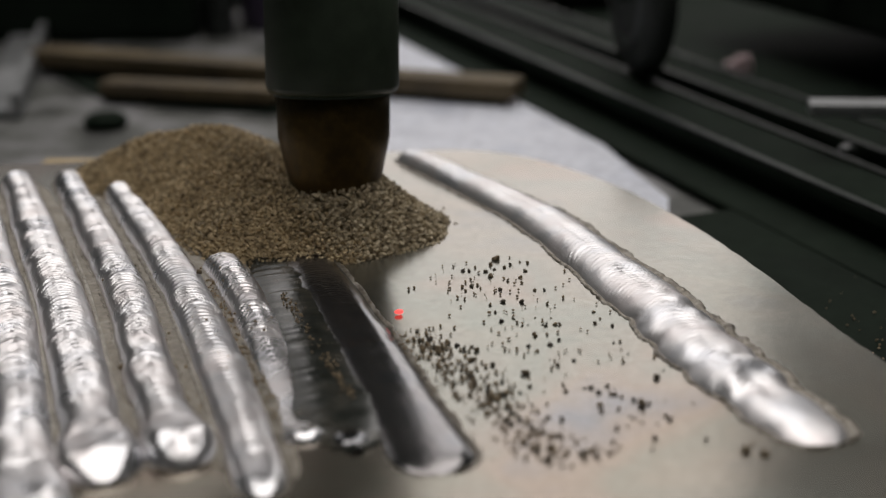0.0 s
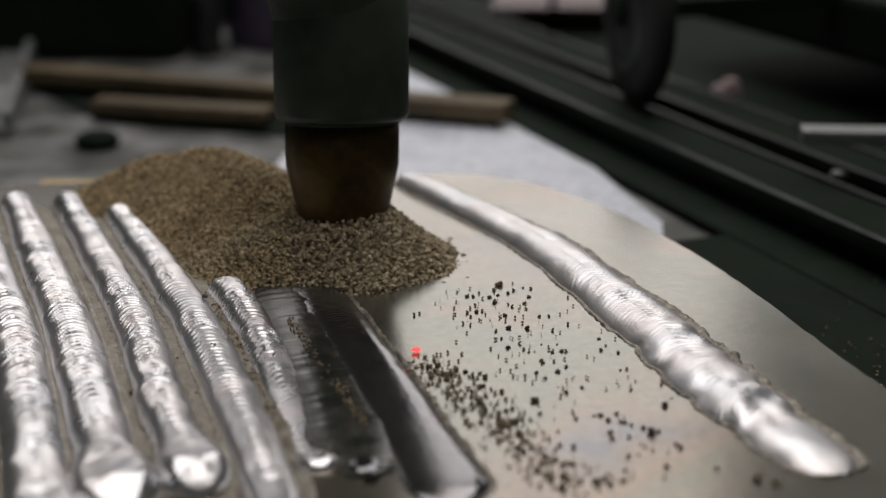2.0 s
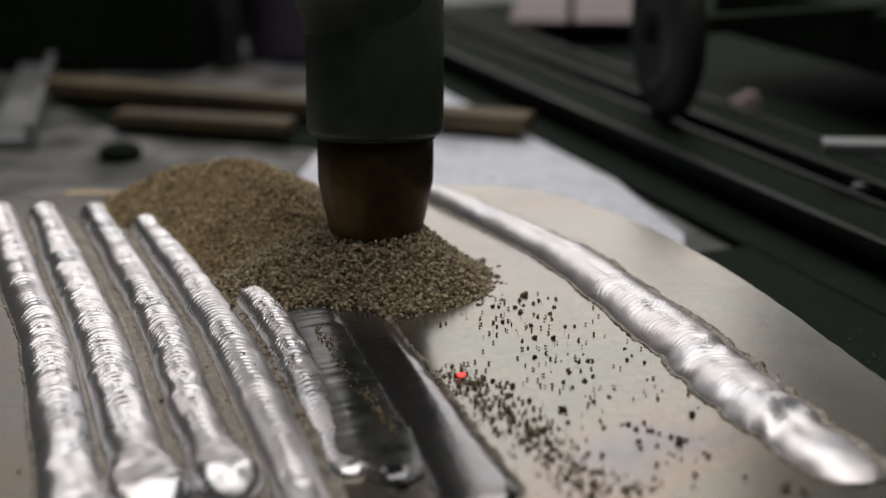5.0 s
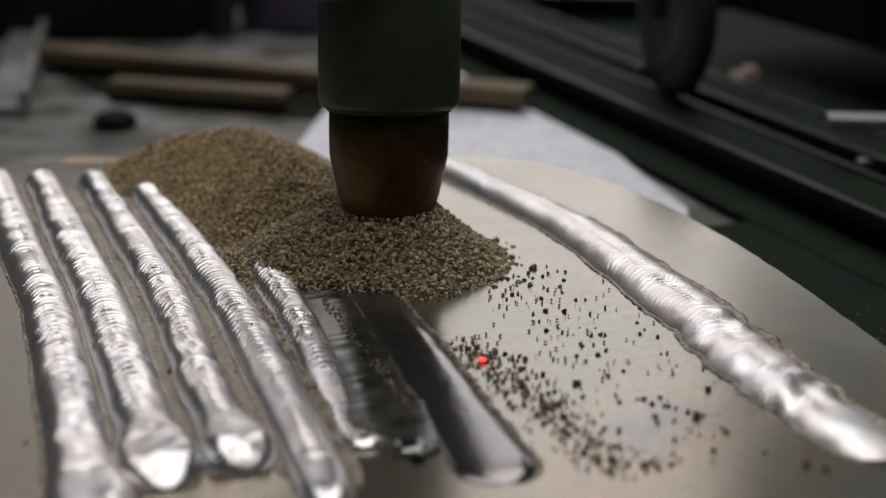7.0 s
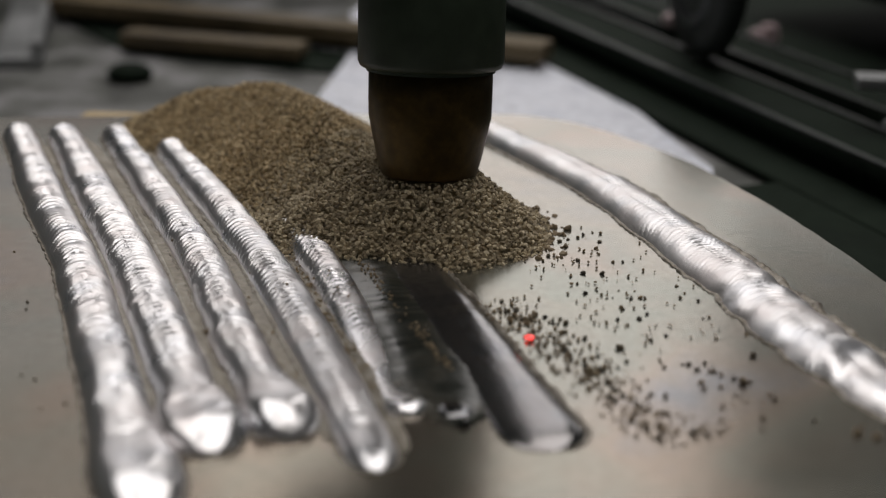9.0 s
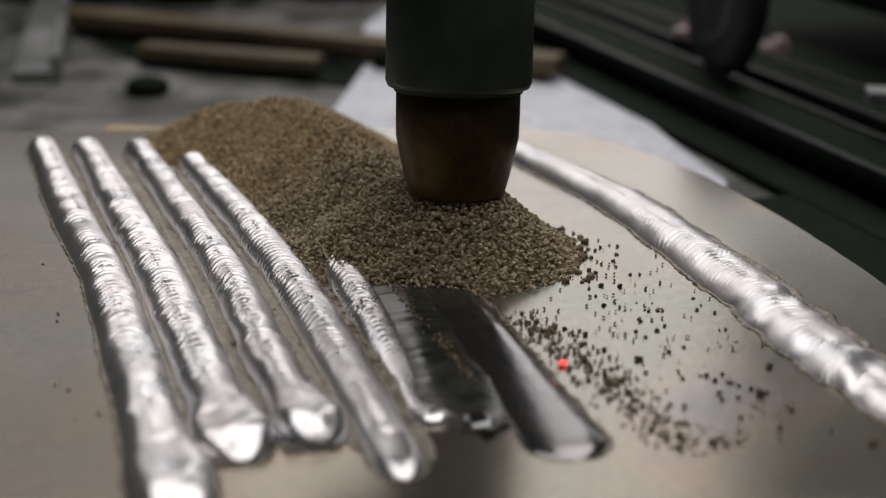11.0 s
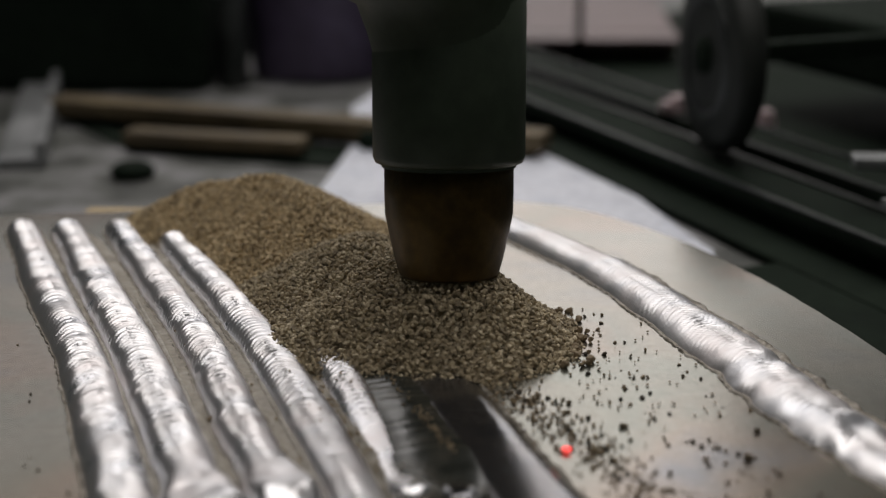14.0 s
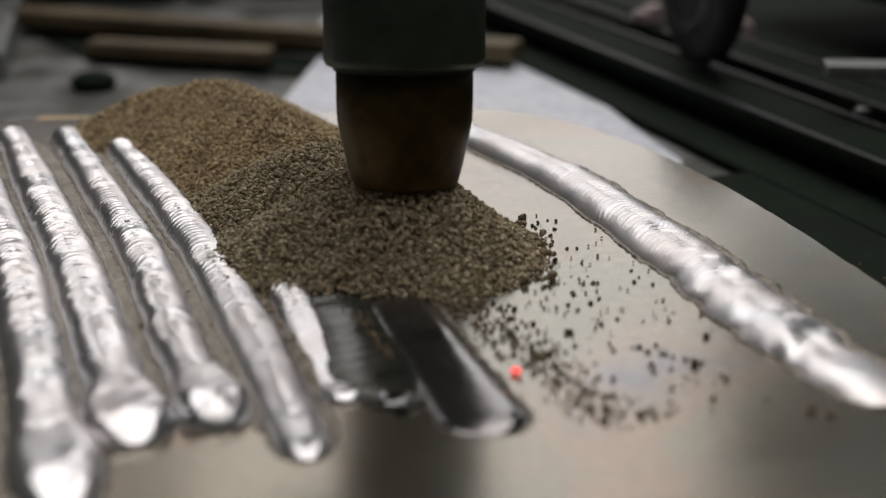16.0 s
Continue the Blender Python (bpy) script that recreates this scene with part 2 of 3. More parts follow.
# ---- unseen room added to close the place; its dark green tints the reflections ----
def wall(name, sx, sy, sz, at):
    return tagged(part(name, box(sx, sy, sz, 0, at), M_WALL), "unseen grey-green wall added to darken reflections", "wall", kind="structure")


FLOOR_Z = -0.9
tagged(part("floor", box(4.4, 4.4, 0.1, 0, (0, 0.2, FLOOR_Z - 0.1)), M_WALL), "unseen dark floor added to close the room", "floor", kind="structure")
bm = bmesh.new()
for sx, sy, x, y in ((1.45, 4.4, -1.475, 0.2), (1.31, 4.4, 1.545, 0.2), (1.645, 1.38, 0.07, -1.31), (1.645, 0.50, 0.07, 2.15)):
    side = box(sx, sy, 0.1, 0, (x, y, 1.8))
    me = bpy.data.meshes.new("ceiling_piece")
    side.to_mesh(me)
    side.free()
    bm.from_mesh(me)
    bpy.data.meshes.remove(me)
tagged(part("ceiling", bm, M_WALL), "unseen grey ceiling, open for the added overhead lamp", "ceiling", kind="structure")
wall("wall_west", 0.1, 4.2, 2.698, (-2.1, 0.2, FLOOR_Z + 0.001))
wall("wall_east", 0.1, 4.2, 2.698, (2.1, 0.2, FLOOR_Z + 0.001))
wall("wall_south", 4.09, 0.1, 2.698, (0, -1.9, FLOOR_Z + 0.001))
wall_n = thing("wall_north", "unseen added wall with an opening for the window lamps", "wall", kind="structure")
part("wall_below", box(4.09, 0.1, 1.18, 0, (0, 2.05, FLOOR_Z + 0.001)), M_WALL, wall_n)
part("wall_above", box(4.09, 0.1, 0.226, 0, (0, 2.05, 1.57)), M_WALL, wall_n)
part("wall_pier", box(0.964, 0.1, 1.286, 0, (-1.5625, 2.05, 0.282)), M_WALL, wall_n)
part("wall_panel", box(0.66, 0.1, 0.926, 0, (0.70, 2.05, 0.642)), M_WALL, wall_n)
part("wall_pier", box(0.974, 0.1, 1.286, 0, (1.5575, 2.05, 0.282)), M_WALL, wall_n)

# ---- bench ----
bench = thing("workbench", "worn grey steel workbench under the plate", "workbench")
part("bench_top", box(1.5, 1.3, 0.03, 0.002, (0.05, 0.35, -0.0552)), M_TABLE, bench)
for x in (-0.6, 0.7):
    for y in (-0.2, 0.9):
        part("leg", box(0.05, 0.05, 0.8445, 0.002, (x, y, -0.8998)), M_BLACK, bench)
BENCH_Z = -0.025

# ---- steel plate with its weld beads ----
def plate_outline():
    corner = [(0.165, -0.075), (0.150, -0.012), (0.137, 0.028), (0.122, 0.074), (0.110, 0.103), (0.096, 0.130), (0.076, 0.155),
              (0.056, 0.167), (0.03, 0.1655), (-0.02, 0.1585), (-0.09, 0.147), (-0.13, 0.14)]
    line, _ = spline(corner, 0.002)
    line = line + np.stack([wave(np.arange(len(line)), 3, 2.0), wave(np.arange(len(line)), 4, 2.0)], 1) * 0.0002
    return [tuple(p) for p in line] + [(-0.20, -0.075), (-0.20, -0.19), (0.165, -0.19)]


plate = thing("steel_plate", "thick grey steel plate with heat-tinted glossy surface and silvery weld beads", "steel plate")
bm = bmesh.new()
ring = [bm.verts.new((x, y, 0)) for x, y in plate_outline()]
top = bm.faces.new(ring)
if top.normal.z < 0:
    top.normal_flip()
ext = bmesh.ops.extrude_face_region(bm, geom=[top])
low = [v for v in ext["geom"] if isinstance(v, bmesh.types.BMVert)]
bmesh.ops.translate(bm, vec=(0, 0, -0.025), verts=low)
bmesh.ops.recalc_face_normals(bm, faces=bm.faces)
rim = [e for e in bm.edges if all(abs(v.co.z) < 1e-6 for v in e.verts)]
bmesh.ops.bevel(bm, geom=rim, offset=0.0006, segments=2, affect="EDGES")
part("plate_body", bm, M_PLATE, plate)


def weld_bead(points, widths, height, seed, end_round=0.006, bulb=0.0, pitch=0.0019, relief=1.0, flat=3.0, skew=0.0, rag=0.0, crust=(0.65, 0.65), mat=None, label="rippled silvery weld bead"):
    """A ridge swept along a line: rounded section, crescent ripples, a crater at the near end."""
    line, s = spline(points, 0.00014)
    d = np.gradient(line, axis=0)
    d /= np.linalg.norm(d, axis=1)[:, None]
    nrm = np.stack([-d[:, 1], d[:, 0]], 1)
    L = s[-1]
    half = np.interp(s, np.linspace(0, L, len(widths)), widths) / 2
    half = half * (1 + 0.045 * wave(s, seed, 0.011) + 0.012 * wave(s, seed + 1, 0.004))
    coarse = rag * 10 * (s / L) ** 2
    half = half * (1 + rag * (s / L) * wave(s, seed + 20, 0.0045))
    e = np.clip((s - (L - end_round)) / end_round, 0, 1)
    cap = np.sqrt(np.clip(1 - e ** 2.6, 0, 1))
    st = np.clip((0.004 - s) / 0.004, 0, 1)
    cap = cap * np.sqrt(np.clip(1 - st ** 2.3, 0, 1))
    swell = bulb * np.exp(-((s - (L - end_round * 0.95)) / (end_round * 0.75)) ** 2) - 0.2 * bulb * np.exp(-((s - (L - end_round * 2.6)) / (end_round * 0.5)) ** 2)
    half = half * (1 + 0.9 * swell) * np.maximum(cap, 0.02)
    height = np.interp(s, np.linspace(0, L, np.size(height)), np.atleast_1d(height))
    relief = relief * np.clip(height / 0.0026, 0.02, 1.0)[:, None] ** 1.4
    tall = height * (1 + 0.6 * swell) * (0.25 + 0.75 * cap) * (1 + 0.08 * wave(s, seed + 2, 0.006))
    tall = tall * cap ** 0.9
    u = np.sin(np.linspace(-1, 1, 29) * math.pi / 2)
    S, U = np.meshgrid(s, u, indexing="ij")
    W = np.where(U < skew, (U - skew) / (1 + skew), (U - skew) / (1 - skew))
    calm = 1 - np.clip((S - (L - end_round * 2.2)) / (end_round * 0.8), 0, 1)
    prof = (1 - np.abs(W) ** (flat + (3.0 * (1 - calm) if bulb > 0.15 else 0))) ** 0.85
    if skew > 0:
        prof = np.where(U < skew, np.where(U > -0.99, 1 - 0.6 * W ** 2, 0), prof)
    warp = 0.0007 * field(S, U * 0.004, seed + 3, 0.0035)
    relief = relief * (0.6 + 0.4 * np.clip(s / L / 0.5, 0, 1))[:, None]

    def teeth(length, arc, slip, up):
        q = (S - arc * np.abs(U) ** 1.45 + slip) / length
        q = q - np.floor(q)
        return np.where(q < up, q / up, (1 - q) / (1 - up)) - 0.5

    uneven = 0.7 + 0.5 * field(S, U * 0.005, seed + 4, 0.005)
    ripple = teeth(pitch, 0.0050, warp, 0.7) * 0.00078 * relief * uneven * calm
    ripple = ripple + teeth(pitch * 0.37, 0.0050, warp * 0.7, 0.6) * 0.00026 * relief * uneven * calm
    lump = teeth(0.0046, 0.0045, warp * 2.5, 0.72) * 0.00012 * relief * (0.6 + 0.6 * field(S, U * 0.005, seed + 6, 0.008))
    lump = lump + coarse[:, None] * 0.0007 * field(S + 0.4 * U * half[:, None], U * half[:, None], seed + 30, 0.0042)
    lump = lump * calm + bulb * (1 - calm) * 0.0016 * field(S, U * half[:, None], seed + 40, 0.0036) + 0.00010 * relief * field(S, U * 0.004, seed + 5, 0.004)
    Z = prof * tall[:, None] + (ripple + lump) * np.clip(1 - U ** 2, 0, 1) ** 0.5 * np.minimum(1, cap[:, None] * 1.5) - 0.0004 * np.abs(U) ** 6
    X = line[:, 0:1] + nrm[:, 0:1] * U * half[:, None]
    Y = line[:, 1:2] + nrm[:, 1:2] * U * half[:, None]
    ob = array_part("weld_bead", np.stack([X, Y, Z], 2).reshape(-1, 3), grid_faces(len(s), len(u)), mat or M_BEAD, plate, label)
    # crust of slag along both toes
    keep = np.arange(0, len(s), 3)
    for side in (-1, 1):
        more = crust[0 if side < 0 else 1]
        wdt = 0.0012 * more + 0.0003 * wave(s[keep], seed + 7 + side, 0.0034) + 0.0003 * wave(s[keep], seed + 15 + side, 0.0011)
        v = np.linspace(0, 1, 7)
        A, V = np.meshgrid(keep, v, indexing="ij")
        off = half[keep][:, None] * 0.95 + wdt[:, None] * V
        hgt = np.sin(V * math.pi) * (0.00022 + 0.00022 * field(s[A], V * 0.001, seed + 9 + side, 0.0009)
                                     + 0.00018 * field(s[A], V * 0.001, seed + 12 + side, 0.0004)) * (0.4 + 0.6 * more) + 0.00006
        hgt = hgt - 0.0005 * (V > 0.99)
        P = np.stack([line[keep, 0:1] + side * nrm[keep, 0:1] * off, line[keep, 1:2] + side * nrm[keep, 1:2] * off, hgt], 2)
        array_part("slag_crust", P.reshape(-1, 3), grid_faces(len(keep), 7), M_CRUST, ob, "rough brown slag crust at the bead's toe")
    return ob


weld_bead([(-0.082, 0.131), (-0.0525, 0.068), (-0.0347, 0.032), (-0.0172, -0.010), (-0.0055, -0.039), (0.0065, -0.067)],
          [0.0088, 0.0105, 0.0108, 0.0112, 0.0128], 0.0034, 11, 0.012, 0.20)
weld_bead([(-0.070, 0.132), (-0.040, 0.069), (-0.023, 0.033), (-0.005, -0.009), (0.005, -0.033), (0.0112, -0.0475)],
          [0.0088, 0.0108, 0.0110, 0.0114, 0.0116], 0.0035, 31, 0.010, 0.42, label="silvery weld bead with a bulbous end")
weld_bead([(-0.056, 0.133), (-0.026, 0.071), (-0.009, 0.035), (0.008, -0.008), (0.018, -0.030), (0.0232, -0.0410)],
          [0.0082, 0.0098, 0.0100, 0.0102, 0.0106], 0.0034, 51, 0.010, 0.36, rag=0.05, label="silvery weld bead with a lumpy end")
weld_bead([(-0.038, 0.121), (-0.013, 0.072), (0.004, 0.036), (0.022, -0.007), (0.033, -0.037), (0.0375, -0.050)],
          [0.0082, 0.0104, 0.0106, 0.0106, 0.0090], (0.0033, 0.0033, 0.0029, 0.0014, 0.0018), 71, 0.007, 0.0)
# height drops near the end so the flat part mirrors the dark torch
weld_bead([(0.0035, 0.0635), (0.014, 0.041), (0.025, 0.013), (0.0335, -0.010), (0.0408, -0.0305)],
          [0.0094, 0.0094, 0.0086, 0.0076, 0.0074], (0.0031, 0.0031, 0.0031, 0.0031, 0.0029, 0.0024, 0.0016, 0.0006, 0.0002, 0.0002, 0.0002, 0.0021), 91, 0.004, 0.1, mat=M_SLICK, label="short silvery weld bead, smooth and flattened towards its end for the torch's reflection")
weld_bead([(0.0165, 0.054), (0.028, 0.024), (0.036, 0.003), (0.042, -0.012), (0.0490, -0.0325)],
          [0.0072, 0.0074, 0.0074, 0.0066], (0.0002, 0.0002, 0.0002, 0.0002, 0.0002, 0.0002, 0.0002, 0.0002, 0.0002, 0.0021), 101, 0.004, 0.12, pitch=0.0013, relief=0.15, crust=(0.2, 0.3), mat=M_MIRROR, label="narrow weld bead darkened for the torch's reflection, its end raised for a glint")
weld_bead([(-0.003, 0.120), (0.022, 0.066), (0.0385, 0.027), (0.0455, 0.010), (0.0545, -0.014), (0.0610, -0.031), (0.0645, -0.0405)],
          [0.012, 0.0135, 0.0145, 0.0145, 0.0145], 0.0014, 111, 0.008, 0.0, pitch=0.0013, relief=0.22, flat=2.0, skew=0.42, crust=(0.2, 1.0), mat=M_MIRROR, label="broad smooth mirror-like weld bead, darkened for the torch's reflection")
weld_bead([(0.036, 0.158), (0.052, 0.135), (0.075, 0.100), (0.087, 0.073), (0.101, 0.039), (0.1105, 0.0115), (0.121, -0.014), (0.128, -0.027)],
          [0.009, 0.0115, 0.0142, 0.0155, 0.016, 0.0158, 0.0125], (0.0032, 0.0032, 0.0032, 0.0032, 0.0032, 0.0028, 0.0016), 131, 0.010, 0.1, pitch=0.0013, relief=0.8, flat=2.5, rag=0.13, crust=(1.1, 2.1), mat=M_SATIN,
          label="broad silvery weld bead set apart near the plate's edge")


def groove(points, wide, seed, mat=None, lift=0.00018, label="dull brown-grey scale between the beads"):
    """Baked-on scale, lifted slag or a dark reflection film on the plate, between two beads."""
    line, s = spline(points, 0.0006)
    d = np.gradient(line, axis=0)
    d /= np.linalg.norm(d, axis=1)[:, None]
    v = np.linspace(-1, 1, 9)
    S, V = np.meshgrid(s, v, indexing="ij")
    half = (wide / 2 * (1 + 0.16 * wave(s, seed, 0.009)) * np.clip(np.minimum(s, s[-1] - s) / 0.012, 0.02, 1) ** 0.5)[:, None]
    X = line[:, 0:1] - d[:, 1:2] * V * half
    Y = line[:, 1:2] + d[:, 0:1] * V * half
    Z = lift * (1 - 0.8 * V ** 2) + 0.00010 * field(S, V * 0.002, seed + 1, 0.0012) + 0.00008 * field(S, V * 0.002, seed + 2, 0.004) - 0.0004 * (np.abs(V) > 0.99)
    array_part("groove_film", np.stack([X, Y, Z], 2).reshape(-1, 3), grid_faces(len(s), 9), mat or M_SCALE, plate, label)


groove([(-0.0760, 0.128), (-0.0465, 0.068), (-0.0288, 0.032), (-0.011, -0.010), (-0.0002, -0.036), (0.003, -0.041)], 0.005, 201)
groove([(-0.063, 0.128), (-0.033, 0.070), (-0.016, 0.034), (0.0015, -0.0085), (0.0115, -0.0315), (0.0145, -0.038)], 0.0065, 211)
groove([(-0.0495, 0.128), (-0.0195, 0.0715), (-0.0025, 0.0355), (0.015, -0.0075), (0.0255, -0.0335), (0.0285, -0.041)], 0.006, 221)
groove([(-0.0345, 0.125), (-0.0065, 0.072), (0.009, 0.0385), (0.024, 0.003), (0.034, -0.025), (0.041, -0.043)], 0.006, 231)

# dark glossy film: the torch's and heap's dark reflection put into colour
groove([(0.012, 0.078), (0.0230, 0.050), (0.0322, 0.020), (0.0400, -0.003), (0.0470, -0.025), (0.0495, -0.0335)], 0.0176, 281, M_REFLECT_DARK, 0.0010, "dark glossy film between fresh beads, painted for the torch's reflection")
# pale ridges of lifted slag in three of the grooves
for line, seed in (([(-0.0375, 0.05), (-0.0288, 0.032), (-0.0112, -0.010), (-0.0012, -0.034)], 251), ([(-0.034, 0.072), (-0.0168, 0.034), (0.0008, -0.0085), (0.0125, -0.036)], 261),
                   ([(-0.0185, 0.0715), (-0.0013, 0.0355), (0.0162, -0.0075), (0.0290, -0.0405)], 271)):
    groove(line, 0.0011, seed, M_PALE, 0.00055, "thin pale ridge of lifted slag")


# ---- welding flux ----
def grain_shapes(count, sub, seed):
    """Unit grains, chipped and uneven."""
    rng = np.random.default_rng(seed)
    bm = bmesh.new()
    bmesh.ops.create_icosphere(bm, subdivisions=sub, radius=1.0)
    v = np.array([x.co[:] for x in bm.verts])
    f = np.array([[x.index for x in q.verts] for q in bm.faces])
    bm.free()
    shapes = []
    for k in range(count):
        w = v * (1 + rng.uniform(-0.2, 0.16, len(v)))[:, None]
        for c in range(6):
            n = rng.normal(size=3)
            n /= np.linalg.norm(n)
            over = np.clip(w @ n - 0.6, 0, None)
            w = w - over[:, None] * n
        shapes.append(w * rng.uniform(0.72, 1.2, 3))
    return shapes, f


def grain_cloud(name, places, radii, seed, sub, parent, label, mat=None):
    shapes, f = grain_shapes(14, sub, seed)
    rng = np.random.default_rng(seed + 1)
    n, m = len(places), len(shapes[0])
    q = rng.normal(size=(n, 4))
    q /= np.linalg.norm(q, axis=1)[:, None]
    w, x, y, z = q.T
    R = np.stack([1 - 2 * (y * y + z * z), 2 * (x * y - z * w), 2 * (x * z + y * w),
                  2 * (x * y + z * w), 1 - 2 * (x * x + z * z), 2 * (y * z - x * w),
                  2 * (x * z - y * w), 2 * (y * z + x * w), 1 - 2 * (x * x + y * y)], 1).reshape(n, 3, 3)
    pick = rng.integers(0, len(shapes), n)
    base = np.stack(shapes)[pick]
    verts = np.einsum("nij,nkj->nki", R, base) * radii[:, None, None] + places[:, None, :]
    faces = f[None] + (np.arange(n) * m)[:, None, None]
    return array_part(name, verts.reshape(-1, 3), faces.reshape(-1, 3), mat or M_FLUX, parent, label, "stuff")


def cover(height, x0, x1, y0, y1, step, seed, low):
    """Places on a heap's surface, evenly strewn by true area, where the heap stands higher than low."""
    rng = np.random.default_rng(seed)
    xs, ys = np.meshgrid(np.arange(x0, x1, step), np.arange(y0, y1, step))
    out = []
    for layer in range(2):
        x = (xs + rng.uniform(-0.5, 0.5, xs.shape) * step).ravel()
        y = (ys + rng.uniform(-0.5, 0.5, ys.shape) * step).ravel()
        z = height(x, y)
        k = (z > low) & (rng.uniform(0, 1, len(z)) < (1.0 if layer == 0 else 0.3))
        out.append(np.stack([x, y, z], 1)[k])
    p = np.vstack(out)
    p[:, 2] += rng.normal(0, 0.00016, len(p))
    return p, rng


def segment_distance(x, y, a, b):
    ax, ay = a
    dx, dy = b[0] - ax, b[1] - ay
    t = np.clip(((x - ax) * dx + (y - ay) * dy) / (dx * dx + dy * dy), 0, 1)
    return np.hypot(x - ax - t * dx, y - ay - t * dy), t


RIDGE = [(-0.031, 0.140, 0.0120), (-0.014, 0.134, 0.0145), (0.003, 0.110, 0.0145), (0.018, 0.087, 0.0130)]


def dune_height(x, y):
    h = np.full(np.shape(x), -1.0)
    for a, b in zip(RIDGE, RIDGE[1:]):
        d, t = segment_distance(x, y, a[:2], b[:2])
        top = a[2] * (1 - t) + b[2] * t
        h = np.maximum(h, top + 0.0022 - 0.53 * np.sqrt(d ** 2 + 0.0045 ** 2))
    return h + 0.0009 * field(x, y, 5, 0.016) + 0.0004 * field(x, y, 6, 0.005)


BACK = (-0.37, 0.929)


def heap_height(x, y):
    r = np.hypot(x, y)
    cone = 0.0125 - 0.80 * (r - 0.0108)
    cone = np.where(cone < 0.003, 0.003 + (cone - 0.003) * 0.85, cone)
    cone = np.minimum(cone, np.where(r < 0.0098, 0.0155, 0.0140))
    d, t = segment_distance(x, y, (-0.009, 0.009), (-0.022, 0.032))
    tail = 0.0150 - 0.50 * np.sqrt(d ** 2 + 0.004 ** 2)
    d = np.hypot(x + 0.016, y - 0.000)
    tail = np.maximum(tail, 0.0130 - 0.50 * np.sqrt(d ** 2 + 0.003 ** 2))
    d, t = segment_distance(x, y, (0, 0.006), (BACK[0] * 0.03, BACK[1] * 0.03))
    tail = np.maximum(tail, 0.0135 - 0.002 * t - 0.6 * np.sqrt(d ** 2 + 0.004 ** 2))
    return np.maximum(cone, tail) + 0.0006 * field(x, y, 8, 0.009) + 0.0003 * field(x, y, 9, 0.003)


def heap_body(height, x0, x1, y0, y1, step, bottom, sink, parent, mat):
    xs, ys = np.arange(x0, x1, step), np.arange(y0, y1, step)
    X, Y = np.meshgrid(xs, ys, indexing="ij")
    Z = np.maximum(height(X, Y) - sink, bottom)
    return array_part("packed_core", np.stack([X, Y, Z], 2).reshape(-1, 3), grid_faces(len(xs), len(ys))[:, ::-1].copy(), mat, parent)


dune = thing("flux_ridge", "long brown ridge of granular welding flux lying over the beads", "welding flux", kind="stuff")
heap_body(dune_height, -0.075, 0.065, 0.045, 0.172, 0.001, -0.004, 0.0014, dune, M_DUNE)
pts, rng = cover(dune_height, -0.075, 0.065, 0.045, 0.172, 0.00100, 21, -0.0004)
grain_cloud("flux_grains", pts, rng.uniform(0.00042, 0.0007, len(pts)), 22, 1, dune, "brown flux granules", M_DUNE)

heap = thing("flux_heap", "steep cone of loose grey-brown flux granules under the nozzle", "welding flux", kind="stuff")
heap_body(heap_height, -0.056, 0.042, -0.042, 0.064, 0.001, -0.008, 0.0015, heap, M_FLUX)
pts, rng = cover(heap_height, -0.056, 0.042, -0.042, 0.064, 0.00090, 23, -0.0045)
grain_cloud("flux_grains", pts, rng.uniform(0.00040, 0.00068, len(pts)), 24, 2, heap, "grey-brown flux granules")
# stray granules round the heap's foot, pushed along with it
a = rng.uniform(-0.75, 0.8, 34)
d = 0.0266 + np.abs(rng.normal(0, 0.0026, 34))
stray = np.stack([d * np.cos(a), d * np.sin(a), np.full(34, -0.0002)], 1)
grain_cloud("stray_grains", stray, rng.uniform(0.0005, 0.00105, 34), 25, 2, heap, "dark stray granules at the foot of the heap", M_LOOSE)


# ---- torch ----
def torch():
    t = thing("welding_torch", "black welding torch with a tarnished copper nozzle above the flux", "welding torch")
    # origin: middle of the nozzle's mouth
    R = 0.0136
    part("nozzle", lathe([(0.0075, 0.003), (0.0085, 0.0), (0.0101, -0.0002), (0.0107, 0.0006), (0.0116, 0.004), (0.0128, 0.0095), (0.0135, 0.0130),
                          (R, 0.017), (R, 0.0245), (0.0075, 0.0246)]), M_COPPER, t, "brown tarnished copper nozzle", smooth=True)
    part("contact_tip", lathe([(0.0018, 0.001), (0.003, 0.003), (0.0035, 0.02), (0.002, 0.021)], 32), M_COPPER, t)
    part("shroud", lathe([(0.0132, 0.0243), (0.0147, 0.0236), (0.0155, 0.0240), (0.0160, 0.0252), (0.0160, 0.062), (0.0155, 0.0625)], 72), M_SHROUD, t,
         "matt black cylindrical shroud", smooth=True)
    part("collar", lathe([(0.013, 0.0228), (0.0141, 0.0229), (0.0141, 0.0246), (0.013, 0.0246)], 64), M_SHROUD, t)
    bm = lathe([(0.0153, 0.043), (0.0156, 0.044), (0.0159, 0.0475), (0.0163, 0.0505), (0.0174, 0.0565), (0.0215, 0.0605), (0.0265, 0.067), (0.0300, 0.080), (0.0310, 0.12), (0.0310, 0.27), (0.0305, 0.272)], 72)
    for v in bm.verts:
        v.co.x -= max(0.0, math.hypot(v.co.x, v.co.y) - 0.0157)
    part("barrel", bm, M_SHROUD, t, "thicker black torch barrel", smooth=True)
    return t


welding_torch = torch()

# ---- laser pointer's spot ahead of the torch ----
bm = bmesh.new()
bmesh.ops.create_icosphere(bm, subdivisions=3, radius=1.0)
